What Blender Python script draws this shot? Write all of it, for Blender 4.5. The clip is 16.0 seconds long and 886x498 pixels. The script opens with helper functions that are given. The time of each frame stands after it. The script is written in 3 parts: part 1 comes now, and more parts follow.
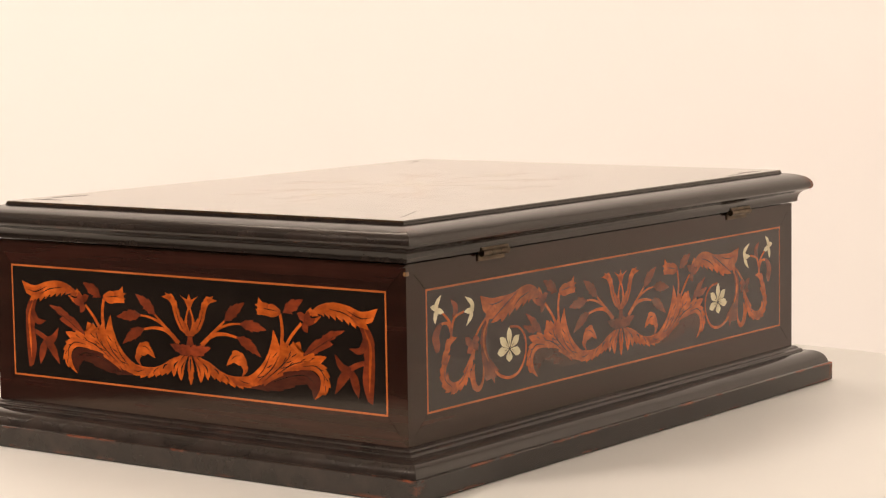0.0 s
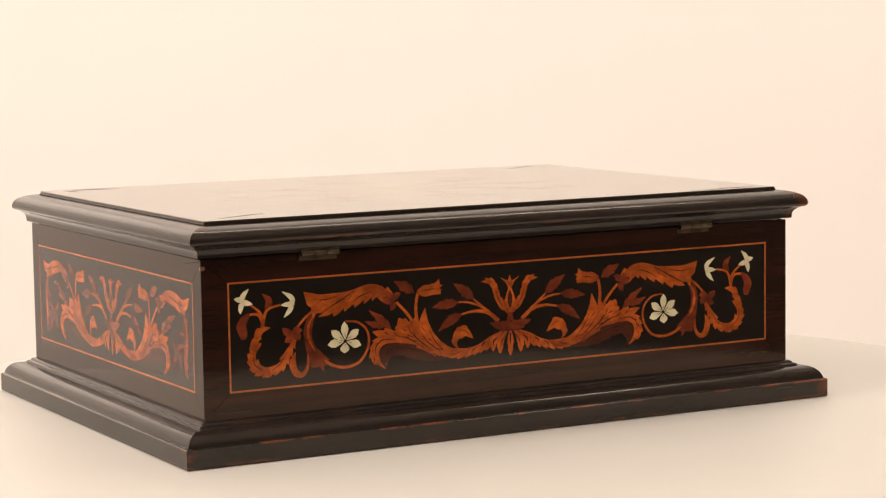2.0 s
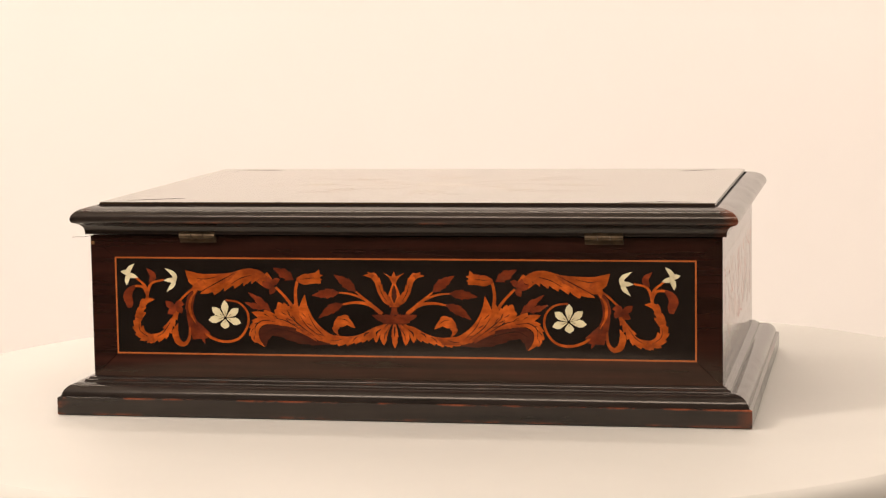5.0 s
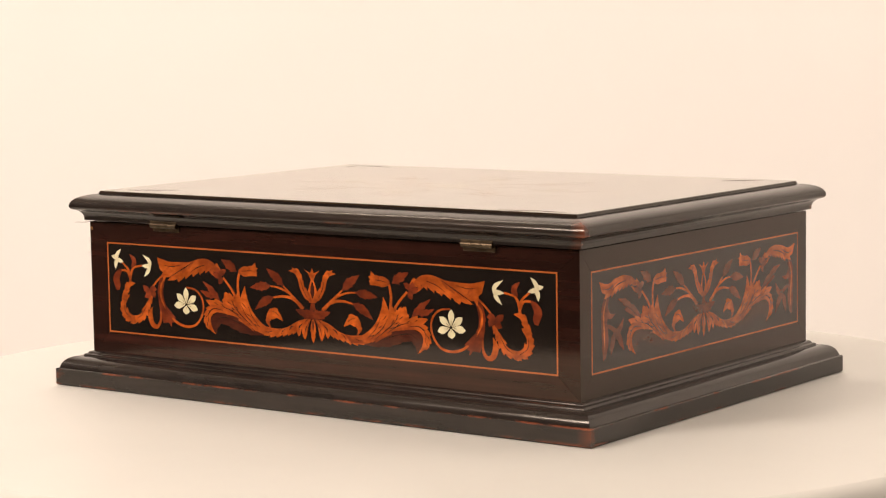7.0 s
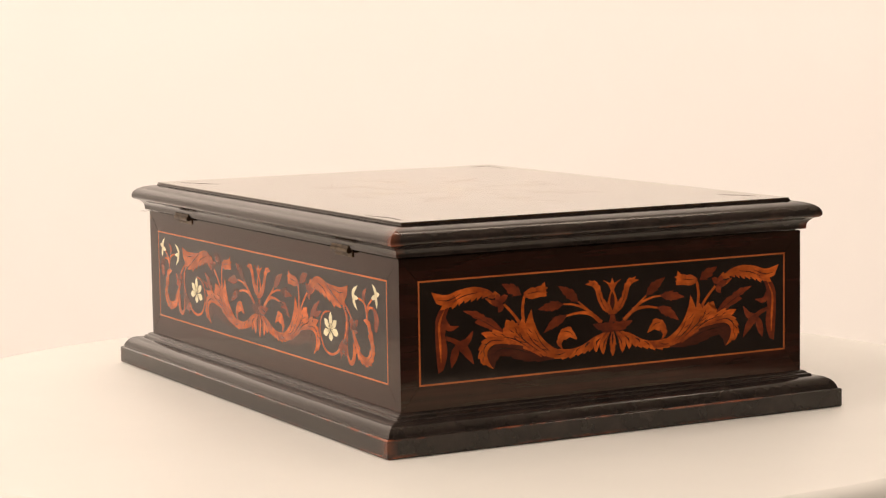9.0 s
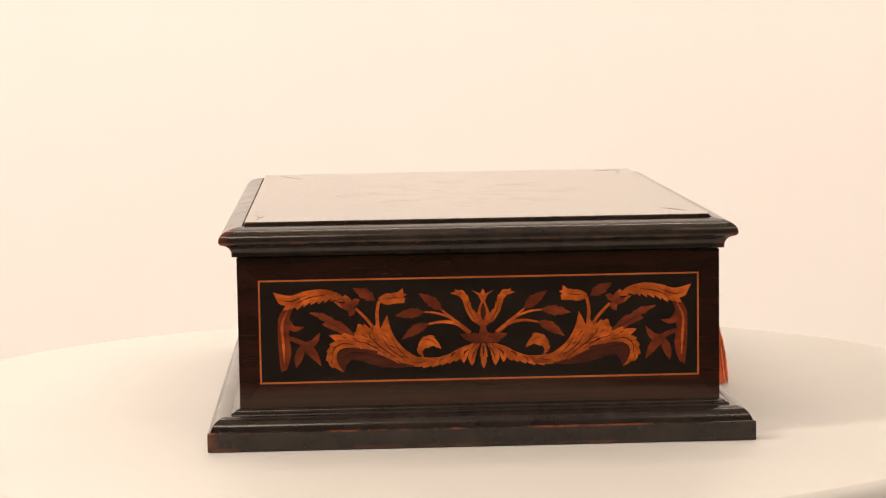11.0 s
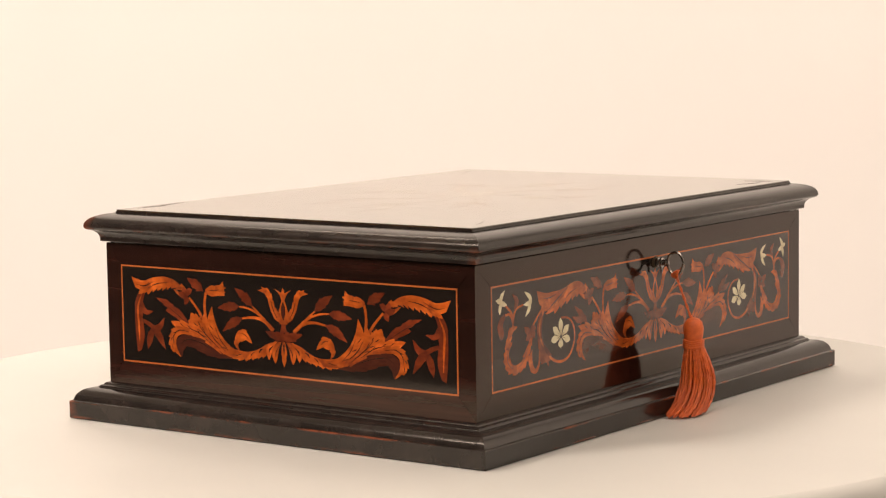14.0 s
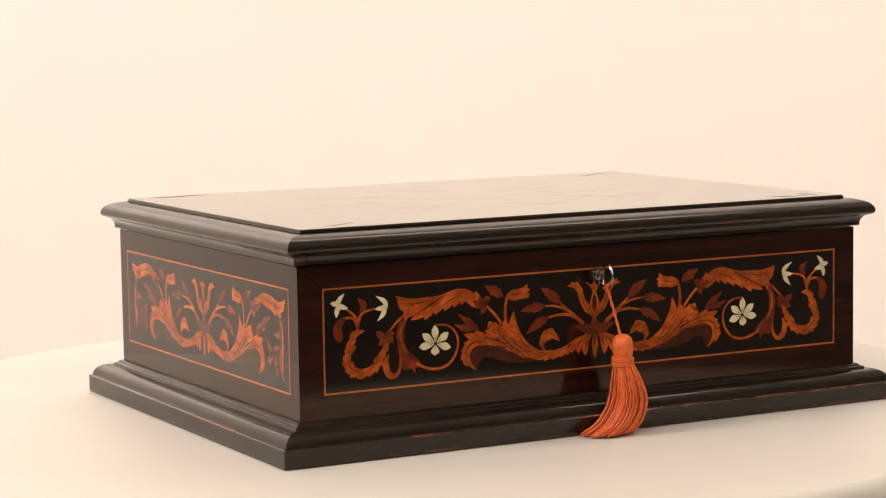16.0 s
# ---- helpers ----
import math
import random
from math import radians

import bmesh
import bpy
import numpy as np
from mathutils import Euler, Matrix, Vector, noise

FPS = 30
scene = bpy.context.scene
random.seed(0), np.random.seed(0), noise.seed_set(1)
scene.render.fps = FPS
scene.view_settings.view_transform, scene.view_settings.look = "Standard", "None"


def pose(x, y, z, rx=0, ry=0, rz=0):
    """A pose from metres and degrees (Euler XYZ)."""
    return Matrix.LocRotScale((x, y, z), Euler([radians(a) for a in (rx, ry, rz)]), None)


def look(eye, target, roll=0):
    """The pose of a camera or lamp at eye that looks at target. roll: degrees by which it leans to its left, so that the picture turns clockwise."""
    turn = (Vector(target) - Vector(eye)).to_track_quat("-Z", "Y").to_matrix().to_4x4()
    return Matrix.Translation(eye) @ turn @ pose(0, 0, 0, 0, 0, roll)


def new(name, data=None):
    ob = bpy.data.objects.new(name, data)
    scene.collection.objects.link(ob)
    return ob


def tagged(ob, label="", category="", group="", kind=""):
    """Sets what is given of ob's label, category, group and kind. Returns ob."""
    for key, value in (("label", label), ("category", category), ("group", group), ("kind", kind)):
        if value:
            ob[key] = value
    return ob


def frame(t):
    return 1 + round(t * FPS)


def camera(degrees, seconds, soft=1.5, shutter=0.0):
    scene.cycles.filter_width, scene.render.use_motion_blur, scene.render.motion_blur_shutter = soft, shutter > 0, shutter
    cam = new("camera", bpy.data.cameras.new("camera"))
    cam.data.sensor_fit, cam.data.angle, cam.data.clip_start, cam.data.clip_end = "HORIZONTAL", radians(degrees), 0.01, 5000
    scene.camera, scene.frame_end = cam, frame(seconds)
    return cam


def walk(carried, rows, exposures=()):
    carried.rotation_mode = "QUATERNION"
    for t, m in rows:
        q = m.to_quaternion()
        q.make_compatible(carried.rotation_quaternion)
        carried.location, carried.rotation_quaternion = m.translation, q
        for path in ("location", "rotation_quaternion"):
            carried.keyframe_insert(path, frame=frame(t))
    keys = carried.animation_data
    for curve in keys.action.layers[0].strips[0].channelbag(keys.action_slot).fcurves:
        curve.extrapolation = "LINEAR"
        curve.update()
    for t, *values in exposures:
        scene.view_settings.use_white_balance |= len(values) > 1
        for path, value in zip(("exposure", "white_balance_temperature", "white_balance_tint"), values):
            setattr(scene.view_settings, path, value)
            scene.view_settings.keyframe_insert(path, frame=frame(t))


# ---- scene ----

# ---- camera ----
cam = camera(22.09, 16.0, soft=1.25)
ROLL, PAN = -0.896, 0.035
# seconds, distance in front of the turntable's middle, height, tilt
WAY = [(0, 1.2004, 0.2103, -5.852), (0.5, 1.2136, 0.2112, -5.864), (1, 1.2409, 0.2143, -5.875), (1.5, 1.2945, 0.2190, -5.889),
       (2, 1.3328, 0.2228, -5.920), (2.5, 1.3691, 0.2275, -5.963), (3, 1.3983, 0.2308, -6.013), (3.5, 1.4102, 0.2333, -6.115),
       (6, 1.4102, 0.2333, -6.238), (6.5, 1.4102, 0.2333, -6.179), (7, 1.4102, 0.2333, -6.145), (7.5, 1.4102, 0.2333, -6.128),
       (8, 1.4102, 0.2333, -6.107), (8.5, 1.4102, 0.2333, -6.093), (11, 1.4102, 0.2333, -6.021), (11.5, 1.4102, 0.2333, -6.023),
       (12, 1.4102, 0.2333, -6.022), (12.5, 1.4102, 0.2333, -6.005), (13, 1.4102, 0.2333, -5.989), (13.5, 1.4102, 0.2333, -5.989),
       (14, 1.4102, 0.2333, -6.021), (14.5, 1.4102, 0.2333, -6.041), (15, 1.4102, 0.2333, -6.030), (15.5, 1.4102, 0.2333, -6.010),
       (16, 1.4102, 0.2333, -5.997)]
walk(cam, [(t, pose(0, -d, h, 90 + tilt, 0, PAN) @ pose(0, 0, 0, 0, 0, ROLL)) for t, d, h, tilt in WAY])

# ---- light ----
world = bpy.data.worlds.new("world")
scene.world = world
world.use_nodes = True
world.node_tree.nodes["Background"].inputs[0].default_value = (1.0, 0.9, 0.78, 1)
world.node_tree.nodes["Background"].inputs[1].default_value = 0.05


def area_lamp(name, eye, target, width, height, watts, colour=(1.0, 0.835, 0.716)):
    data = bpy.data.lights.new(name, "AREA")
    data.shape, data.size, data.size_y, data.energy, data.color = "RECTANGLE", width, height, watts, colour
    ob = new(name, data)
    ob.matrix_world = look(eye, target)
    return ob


area_lamp("softbox_light", (-1.62, -0.88, 1.42), (0, 0, 0.05), 0.55, 0.42, 36)
area_lamp("ceiling_light", (0.95, -1.45, 1.82), (0.0, 0.0, 0), 0.8, 0.8, 17)
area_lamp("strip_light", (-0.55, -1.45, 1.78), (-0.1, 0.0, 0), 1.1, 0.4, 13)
area_lamp("backdrop_light", (0.0, 0.60, 1.72), (0.15, 1.30, 0.75), 2.4, 0.25, 20.4)
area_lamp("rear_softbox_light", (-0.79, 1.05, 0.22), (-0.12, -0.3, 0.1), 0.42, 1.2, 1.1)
area_lamp("side_light", (-1.75, 0.20, 0.75), (-1.15, 1.30, 0.30), 0.3, 0.6, 7.0, (1.0, 0.83, 0.70))
area_lamp("side_light", (1.75, 0.20, 0.75), (1.25, 1.30, 0.30), 0.3, 0.6, 7.2, (1.0, 0.83, 0.69))

# ---- materials ----


def material(name):
    m = bpy.data.materials.new(name)
    m.use_nodes = True
    nt = m.node_tree
    return m, nt, nt.nodes["Principled BSDF"]


def node(nt, kind, **inputs):
    n = nt.nodes.new(kind)
    for key, value in inputs.items():
        n.inputs[key.replace("_", " ")].default_value = value
    return n


def ramp(nt, source, stops):
    r = nt.nodes.new("ShaderNodeValToRGB")
    while len(r.color_ramp.elements) < len(stops):
        r.color_ramp.elements.new(0.5)
    for e, (pos, col) in zip(r.color_ramp.elements, stops):
        e.position, e.color = pos, (*col, 1)
    nt.links.new(source, r.inputs[0])
    return r.outputs[0]


def coords(nt, scale):
    tc = nt.nodes.new("ShaderNodeTexCoord")
    mp = nt.nodes.new("ShaderNodeMapping")
    mp.inputs["Scale"].default_value = scale
    nt.links.new(tc.outputs["Object"], mp.inputs[0])
    return mp.outputs[0]


def mixed(nt, fac, a, b, blend="MIX"):
    n = nt.nodes.new("ShaderNodeMix")
    n.data_type, n.blend_type = "RGBA", blend
    for sock, val in ((n.inputs[0], fac), (n.inputs[6], a), (n.inputs[7], b)):
        if isinstance(val, bpy.types.NodeSocket):
            nt.links.new(val, sock)
        else:
            sock.default_value = val
    return n.outputs[2]


def polished_wood(name, dark, light, grain, rough=0.1, wear=None, relief=0.02, spread=0.35, ior=1.58, glare_sheen=0.0, coat=0.0, scorch=None, mottle=0.35, amber=(0.97, 0.86, 0.69)):
    """Varnished wood: long grain along the object's x, dull spots, an uneven polish, a tone of its own for each object."""
    m, nt, bsdf = material(name)
    link = nt.links.new
    n1 = node(nt, "ShaderNodeTexNoise", Scale=1.0, Detail=6.0, Roughness=0.65)
    link(coords(nt, grain), n1.inputs["Vector"])
    col = ramp(nt, n1.outputs[0], [(0.3, dark), (0.7, light)])
    n2 = node(nt, "ShaderNodeTexNoise", Scale=38.0 if mottle < 0.5 else 130.0, Detail=4.0)
    link(coords(nt, (1, 1, 1)), n2.inputs["Vector"])
    col = mixed(nt, mottle, col, ramp(nt, n2.outputs[0], [(0.3, (0.45, 0.42, 0.4)), (0.75, (1.25, 1.2, 1.15))]), "MULTIPLY")
    info = nt.nodes.new("ShaderNodeObjectInfo")
    lo, hi = 1 - spread, 1 + spread
    col = mixed(nt, 1.0, col, ramp(nt, info.outputs["Random"], [(0.0, (lo, lo, lo)), (1.0, (hi, hi, hi))]), "MULTIPLY")
    if scorch:
        at = nt.nodes.new("ShaderNodeAttribute")
        at.attribute_name = "scorch"
        n6 = node(nt, "ShaderNodeTexNoise", Scale=420.0, Detail=3.0)
        link(coords(nt, (1, 1, 1)), n6.inputs["Vector"])
        add = nt.nodes.new("ShaderNodeMath")
        add.operation = "MULTIPLY"
        link(at.outputs["Fac"], add.inputs[0])
        link(ramp(nt, n6.outputs[0], [(0.3, (0.35,) * 3), (0.65, (1, 1, 1))]), add.inputs[1])
        col = mixed(nt, add.outputs[0], col, (*scorch, 1))
    if wear:
        at = nt.nodes.new("ShaderNodeAttribute")
        at.attribute_name = "wear"
        n3 = node(nt, "ShaderNodeTexNoise", Scale=38.0, Detail=6.0, Roughness=0.72)
        link(coords(nt, (0.6, 0.6, 1.6)), n3.inputs["Vector"])
        mul = nt.nodes.new("ShaderNodeMath")
        mul.operation = "MULTIPLY"
        link(at.outputs["Fac"], mul.inputs[0])
        link(ramp(nt, n3.outputs[0], [(0.5, (0, 0, 0)), (0.6, (1, 1, 1))]), mul.inputs[1])
        col = mixed(nt, mul.outputs[0], col, (*wear, 1))
    link(col, bsdf.inputs["Base Color"])
    n4 = node(nt, "ShaderNodeTexNoise", Scale=55.0, Detail=4.0)
    link(coords(nt, (1, 1, 1)), n4.inputs["Vector"])
    link(ramp(nt, n4.outputs[0], [(0.35, (rough * 0.85,) * 3), (0.75, (rough * 1.3,) * 3)]), bsdf.inputs["Roughness"])
    if relief:
        n5 = node(nt, "ShaderNodeTexNoise", Scale=22.0, Detail=5.0, Roughness=0.55)
        link(coords(nt, (1, 1, 1)), n5.inputs["Vector"])
        bump = node(nt, "ShaderNodeBump", Strength=relief, Distance=0.01)
        link(n5.outputs[0], bump.inputs["Height"])
        link(bump.outputs[0], bsdf.inputs["Normal"])
    bsdf.inputs["IOR"].default_value = ior
    bsdf.inputs["Specular Tint"].default_value = (*amber, 1)
    # pale tinted sheen, put in to brighten the lid's glare at grazing angles
    bsdf.inputs["Sheen Weight"].default_value, bsdf.inputs["Sheen Roughness"].default_value = glare_sheen, 0.35
    bsdf.inputs["Sheen Tint"].default_value = (1.0, 0.95, 0.78, 1)
    bsdf.inputs["Coat Weight"].default_value, bsdf.inputs["Coat Roughness"].default_value = coat, 0.1
    return m


def plain(name, a, b, scale, rough, relief=0.0, metal=0.0, distance=0.002):
    """A matt or metal surface with stains at two sizes."""
    m, nt, bsdf = material(name)
    link = nt.links.new
    n1 = node(nt, "ShaderNodeTexNoise", Scale=scale, Detail=5.0)
    link(coords(nt, (1, 1, 1)), n1.inputs["Vector"])
    n2 = node(nt, "ShaderNodeTexNoise", Scale=scale * 11, Detail=3.0)
    link(coords(nt, (1, 1, 1)), n2.inputs["Vector"])
    col = ramp(nt, n1.outputs[0], [(0.3, a), (0.7, b)])
    col = mixed(nt, 0.12, col, ramp(nt, n2.outputs[0], [(0.3, a), (0.7, b)]))
    link(col, bsdf.inputs["Base Color"])
    bsdf.inputs["Roughness"].default_value, bsdf.inputs["Metallic"].default_value = rough, metal
    if relief:
        bump = node(nt, "ShaderNodeBump", Strength=relief, Distance=distance)
        link(n2.outputs[0], bump.inputs["Height"])
        link(bump.outputs[0], bsdf.inputs["Normal"])
    return m


EBONISED = polished_wood("ebonised_wood", (0.012, 0.0105, 0.0097), (0.033, 0.0245, 0.0215), (4, 60, 60), 0.16, wear=(0.23, 0.055, 0.02), relief=0.006, spread=0.15, ior=1.5, amber=(1.0, 0.94, 0.85))
ROSEWOOD = polished_wood("dark_rosewood", (0.009, 0.0043, 0.0038), (0.036, 0.0115, 0.0082), (5, 130, 130), 0.1, relief=0.01, spread=0.2, ior=1.46, amber=(1.0, 0.84, 0.65))
GROUND = polished_wood("black_panel_wood", (0.005, 0.0043, 0.004), (0.012, 0.0092, 0.0078), (6, 90, 90), 0.09, relief=0.01, spread=0.1, ior=1.56, amber=(1.0, 0.83, 0.72))
ORANGE = polished_wood("orange_satinwood", (0.39, 0.069, 0.010), (0.71, 0.158, 0.022), (90, 260, 90), 0.1, relief=0.01, spread=0.2, ior=1.6, mottle=0.8, scorch=(0.17, 0.032, 0.010))
RUST = polished_wood("rust_padauk", (0.14, 0.024, 0.010), (0.285, 0.053, 0.016), (90, 260, 90), 0.1, relief=0.01, spread=0.26, ior=1.6, mottle=0.8, scorch=(0.07, 0.015, 0.008))
BROWN = polished_wood("dark_brown_veneer", (0.036, 0.010, 0.007), (0.085, 0.021, 0.011), (90, 260, 90), 0.1, spread=0.15)
STRING = polished_wood("stringing_wood", (0.40, 0.105, 0.024), (0.58, 0.165, 0.042), (30, 300, 300), 0.1, spread=0.06)
BONE = polished_wood("ivory_coloured_bone", (0.74, 0.68, 0.43), (0.88, 0.83, 0.58), (160, 160, 160), 0.12, spread=0.07, scorch=(0.55, 0.46, 0.27))
INK = polished_wood("dark_cut_line", (0.02, 0.007, 0.005), (0.05, 0.014, 0.008), (90, 90, 90), 0.2, spread=0.1)
LIDWOOD = polished_wood("lid_veneer", (0.028, 0.017, 0.008), (0.085, 0.048, 0.020), (5, 110, 110), 0.12, relief=0.0, spread=0.05, ior=1.6, glare_sheen=0.2, coat=0.65, amber=(1, 0.95, 0.87))
LIDLEAF = polished_wood("lid_marquetry_leaf", (0.20, 0.105, 0.04), (0.31, 0.17, 0.07), (90, 260, 90), 0.12, relief=0.0, ior=1.6, glare_sheen=0.2, coat=0.65, amber=(1, 0.95, 0.87))
LIDRUST = polished_wood("lid_marquetry_rust", (0.13, 0.030, 0.013), (0.22, 0.055, 0.024), (90, 260, 90), 0.12, relief=0.0, ior=1.6, glare_sheen=0.2, coat=0.65, amber=(1, 0.95, 0.87))
LIDBONE = polished_wood("lid_marquetry_bone", (0.44, 0.36, 0.25), (0.56, 0.47, 0.33), (160, 160, 160), 0.12, relief=0.0, ior=1.6, glare_sheen=0.2, coat=0.65, amber=(1, 0.95, 0.87))
BRASS = plain("aged_brass", (0.06, 0.043, 0.028), (0.17, 0.125, 0.08), 220, 0.42, 0.2, 1.0, 0.0004)
STEEL = plain("dark_steel", (0.16, 0.14, 0.12), (0.36, 0.33, 0.30), 160, 0.26, 0.1, 1.0, 0.0003)
SILK = plain("orange_silk", (0.58, 0.098, 0.019), (0.84, 0.175, 0.034), 300, 0.5, 0.3, 0.0, 0.0004)
DISC = plain("white_table_paint", (0.62, 0.62, 0.587), (0.66, 0.66, 0.625), 5, 0.5, 0.04, 0.0, 0.0006)
SHEET = plain("white_backdrop_paper", (0.80, 0.785, 0.765), (0.83, 0.815, 0.80), 1.2, 0.85)
WALL = plain("dim_wall_paint", (0.20, 0.17, 0.145), (0.25, 0.215, 0.185), 1.5, 0.8)
GREY = plain("grey_wall_paint", (0.26, 0.23, 0.20), (0.31, 0.275, 0.24), 1.5, 0.8)
CEIL = plain("ceiling_paint", (0.55, 0.52, 0.47), (0.6, 0.57, 0.52), 1.5, 0.85)
BOARDS = plain("floor_paint", (0.22, 0.18, 0.14), (0.3, 0.25, 0.2), 2.0, 0.6)

# ---- mesh helpers ----


def part(name, bm, mat, parent, label=""):
    """One mesh object from a bmesh, a part of a thing or of a part."""
    me = bpy.data.meshes.new(name)
    bm.normal_update()
    for e in bm.edges:
        if len(e.link_faces) != 2:
            continue
        big, small = sorted((f.calc_area() for f in e.link_faces), reverse=True)
        bend = e.calc_face_angle(0)
        if bend > radians(32) or (bend > radians(4) and big > 12 * small):
            e.smooth = False
    for f in bm.faces:
        f.smooth = True
    bm.to_mesh(me)
    bm.free()
    me.materials.append(mat)
    ob = new(name, me)
    ob.parent = parent
    return tagged(ob, label)


def mesh_part(name, me, parent, m=None, label=""):
    ob = new(name, me)
    ob.parent = parent
    if m is not None:
        ob.matrix_basis = m
    return tagged(ob, label)


def block(lo, hi, bevel=0.0, steps=2):
    bm = bmesh.new()
    bmesh.ops.create_cube(bm, size=1)
    for v in bm.verts:
        v.co = Vector([(a + b) / 2 + c * (b - a) for a, b, c in zip(lo, hi, v.co)])
    if bevel:
        bmesh.ops.bevel(bm, geom=bm.edges[:], offset=bevel, segments=steps, profile=0.6, affect="EDGES")
    return bm


def tube(bm, points, radius, sides=8, closed=False):
    """A round bar along points; radius is a number or one for each point."""
    pts = [Vector(p) for p in points]
    n = len(pts)
    rings = []
    for i, p in enumerate(pts):
        a, b = (pts[i - 1], pts[(i + 1) % n]) if closed else (pts[max(i - 1, 0)], pts[min(i + 1, n - 1)])
        q = (b - a).to_track_quat("Z", "X")
        r = radius if isinstance(radius, float) else radius[i]
        rings.append([bm.verts.new(p + q @ Vector((math.cos(k / sides * math.tau) * r, math.sin(k / sides * math.tau) * r, 0))) for k in range(sides)])
    for i in range(n if closed else n - 1):
        one, two = rings[i], rings[(i + 1) % n]
        off = 0
        if closed and i == n - 1:
            off = min(range(sides), key=lambda k: (one[0].co - two[k].co).length)
        for k in range(sides):
            bm.faces.new((one[k], one[(k + 1) % sides], two[(k + 1 + off) % sides], two[(k + off) % sides]))
    if not closed:
        bm.faces.new(rings[0][::-1])
        bm.faces.new(rings[-1])
    return bm


def turned(bm, profile, sides=32, axis="Z", centre=(0, 0, 0)):
    """A body of revolution from rows of (radius, height)."""
    c = Vector(centre)
    rings = []
    for r, h in profile:
        ring = []
        for k in range(sides):
            x, y = r * math.cos(k / sides * math.tau), r * math.sin(k / sides * math.tau)
            ring.append(bm.verts.new(c + (Vector((x, y, h)) if axis == "Z" else Vector((x, h, -y)))))
        rings.append(ring)
    for one, two in zip(rings, rings[1:]):
        for k in range(sides):
            bm.faces.new((one[k], one[(k + 1) % sides], two[(k + 1) % sides], two[k]))
    bm.faces.new(rings[0][::-1])
    bm.faces.new(rings[-1])
    return bm


def spline(points, n):
    """n + 1 even steps of a smooth line through points."""
    p = [Vector(q) for q in points]
    p = [2 * p[0] - p[1], *p, 2 * p[-1] - p[-2]]
    out = []
    for i in range(n + 1):
        s = i / n * (len(p) - 3)
        k = min(int(s), len(p) - 4)
        f = s - k
        a, b, c, d = p[k:k + 4]
        out.append(0.5 * (2 * b + (c - a) * f + (2 * a - 5 * b + 4 * c - d) * f * f + (3 * b - a - 3 * c + d) * f ** 3))
    return out


# ---- the room ----
def structure(name, bm, mat, label, category):
    ob = part(name, bm, mat, None, label)
    return tagged(ob, label, category, kind="structure")


FLOOR_Z = -0.80
structure("floor", block((-3.1, -3.3, FLOOR_Z - 0.1), (3.1, 2.1, FLOOR_Z)), BOARDS, "plain brown floor of the photo studio", "floor")
structure("wall_south", block((-3.1, -3.3, FLOOR_Z), (3.1, -3.2, 1.9)), GREY, "plain grey wall behind the camera", "wall")
structure("wall_north", block((-3.1, 2.0, FLOOR_Z), (3.1, 2.1, 1.9)), WALL, "plain dim wall behind the backdrop", "wall")
structure("wall_west", block((-3.1, -3.2, FLOOR_Z), (-3.0, 2.0, 1.9)), WALL, "plain dim side wall of the studio", "wall")
structure("wall_east", block((3.0, -3.2, FLOOR_Z), (3.1, 2.0, 1.9)), GREY, "plain grey side wall of the studio", "wall")
structure("ceiling", block((-3.1, -3.3, 1.9), (3.1, 2.1, 2.0)), CEIL, "plain pale studio ceiling", "ceiling")


def backdrop():
    """A paper sweep: upright behind, round at its foot, flat on the floor."""
    bm = bmesh.new()
    rows = [(-0.9, FLOOR_Z + 0.006)]
    for k in range(13):
        a = k / 12 * math.pi / 2
        rows.append((0.75 + 0.55 * math.sin(a), FLOOR_Z + 0.006 + 0.55 * (1 - math.cos(a))))
    rows.append((1.3, 1.86))
    cols = [-2.2 + 4.4 * k / 16 for k in range(17)]
    front = [[bm.verts.new((x, y, z)) for x in cols] for y, z in rows]
    back = [[bm.verts.new((x, y + 0.003 * (i > 0), z - 0.004 * (i < 14))) for x in cols] for i, (y, z) in enumerate(rows)]
    for i in range(len(rows) - 1):
        for k in range(16):
            bm.faces.new((front[i][k], front[i][k + 1], front[i + 1][k + 1], front[i + 1][k]))
            bm.faces.new((back[i][k + 1], back[i][k], back[i + 1][k], back[i + 1][k + 1]))
    structure("backdrop", bm, SHEET, "seamless cream-white paper backdrop sweep", "backdrop")


backdrop()
# unseen white flats, added so that the box's polished sides mirror something bright
structure("reflector_flat_west", block((-2.24, 0.35, FLOOR_Z + 0.002), (-2.22, 1.31, 1.86)), SHEET, "unseen white upright flat added as a reflector for the box's sides", "backdrop")
structure("reflector_flat_east", block((2.22, -0.25, FLOOR_Z + 0.002), (2.24, 1.31, 1.86)), SHEET, "unseen white upright flat added as a reflector for the box's sides", "backdrop")

# ---- turntable ----
DISC_AT, DISC_R, DISC_Z = (0.0, -0.03), 0.357, -0.0020


def turntable():
    ob = new("turntable")
    tagged(ob, "round white painted turntable on a white plinth", "turntable")
    ob.matrix_basis = pose(*DISC_AT, DISC_Z)
    bm = turned(bmesh.new(), [(DISC_R - 0.004, -0.03), (DISC_R - 0.001, -0.029), (DISC_R, -0.027), (DISC_R, -0.014), (DISC_R - 0.0008, -0.009), (DISC_R - 0.0028, -0.0045), (DISC_R - 0.006, -0.0014), (DISC_R - 0.010, 0.0)], 160)
    part("disc", bm, DISC, ob, "smooth white round disc")
    bm = turned(bmesh.new(), [(0.12, -0.05), (0.12, -0.03)], 48)
    part("bearing", bm, STEEL, ob)
    return ob


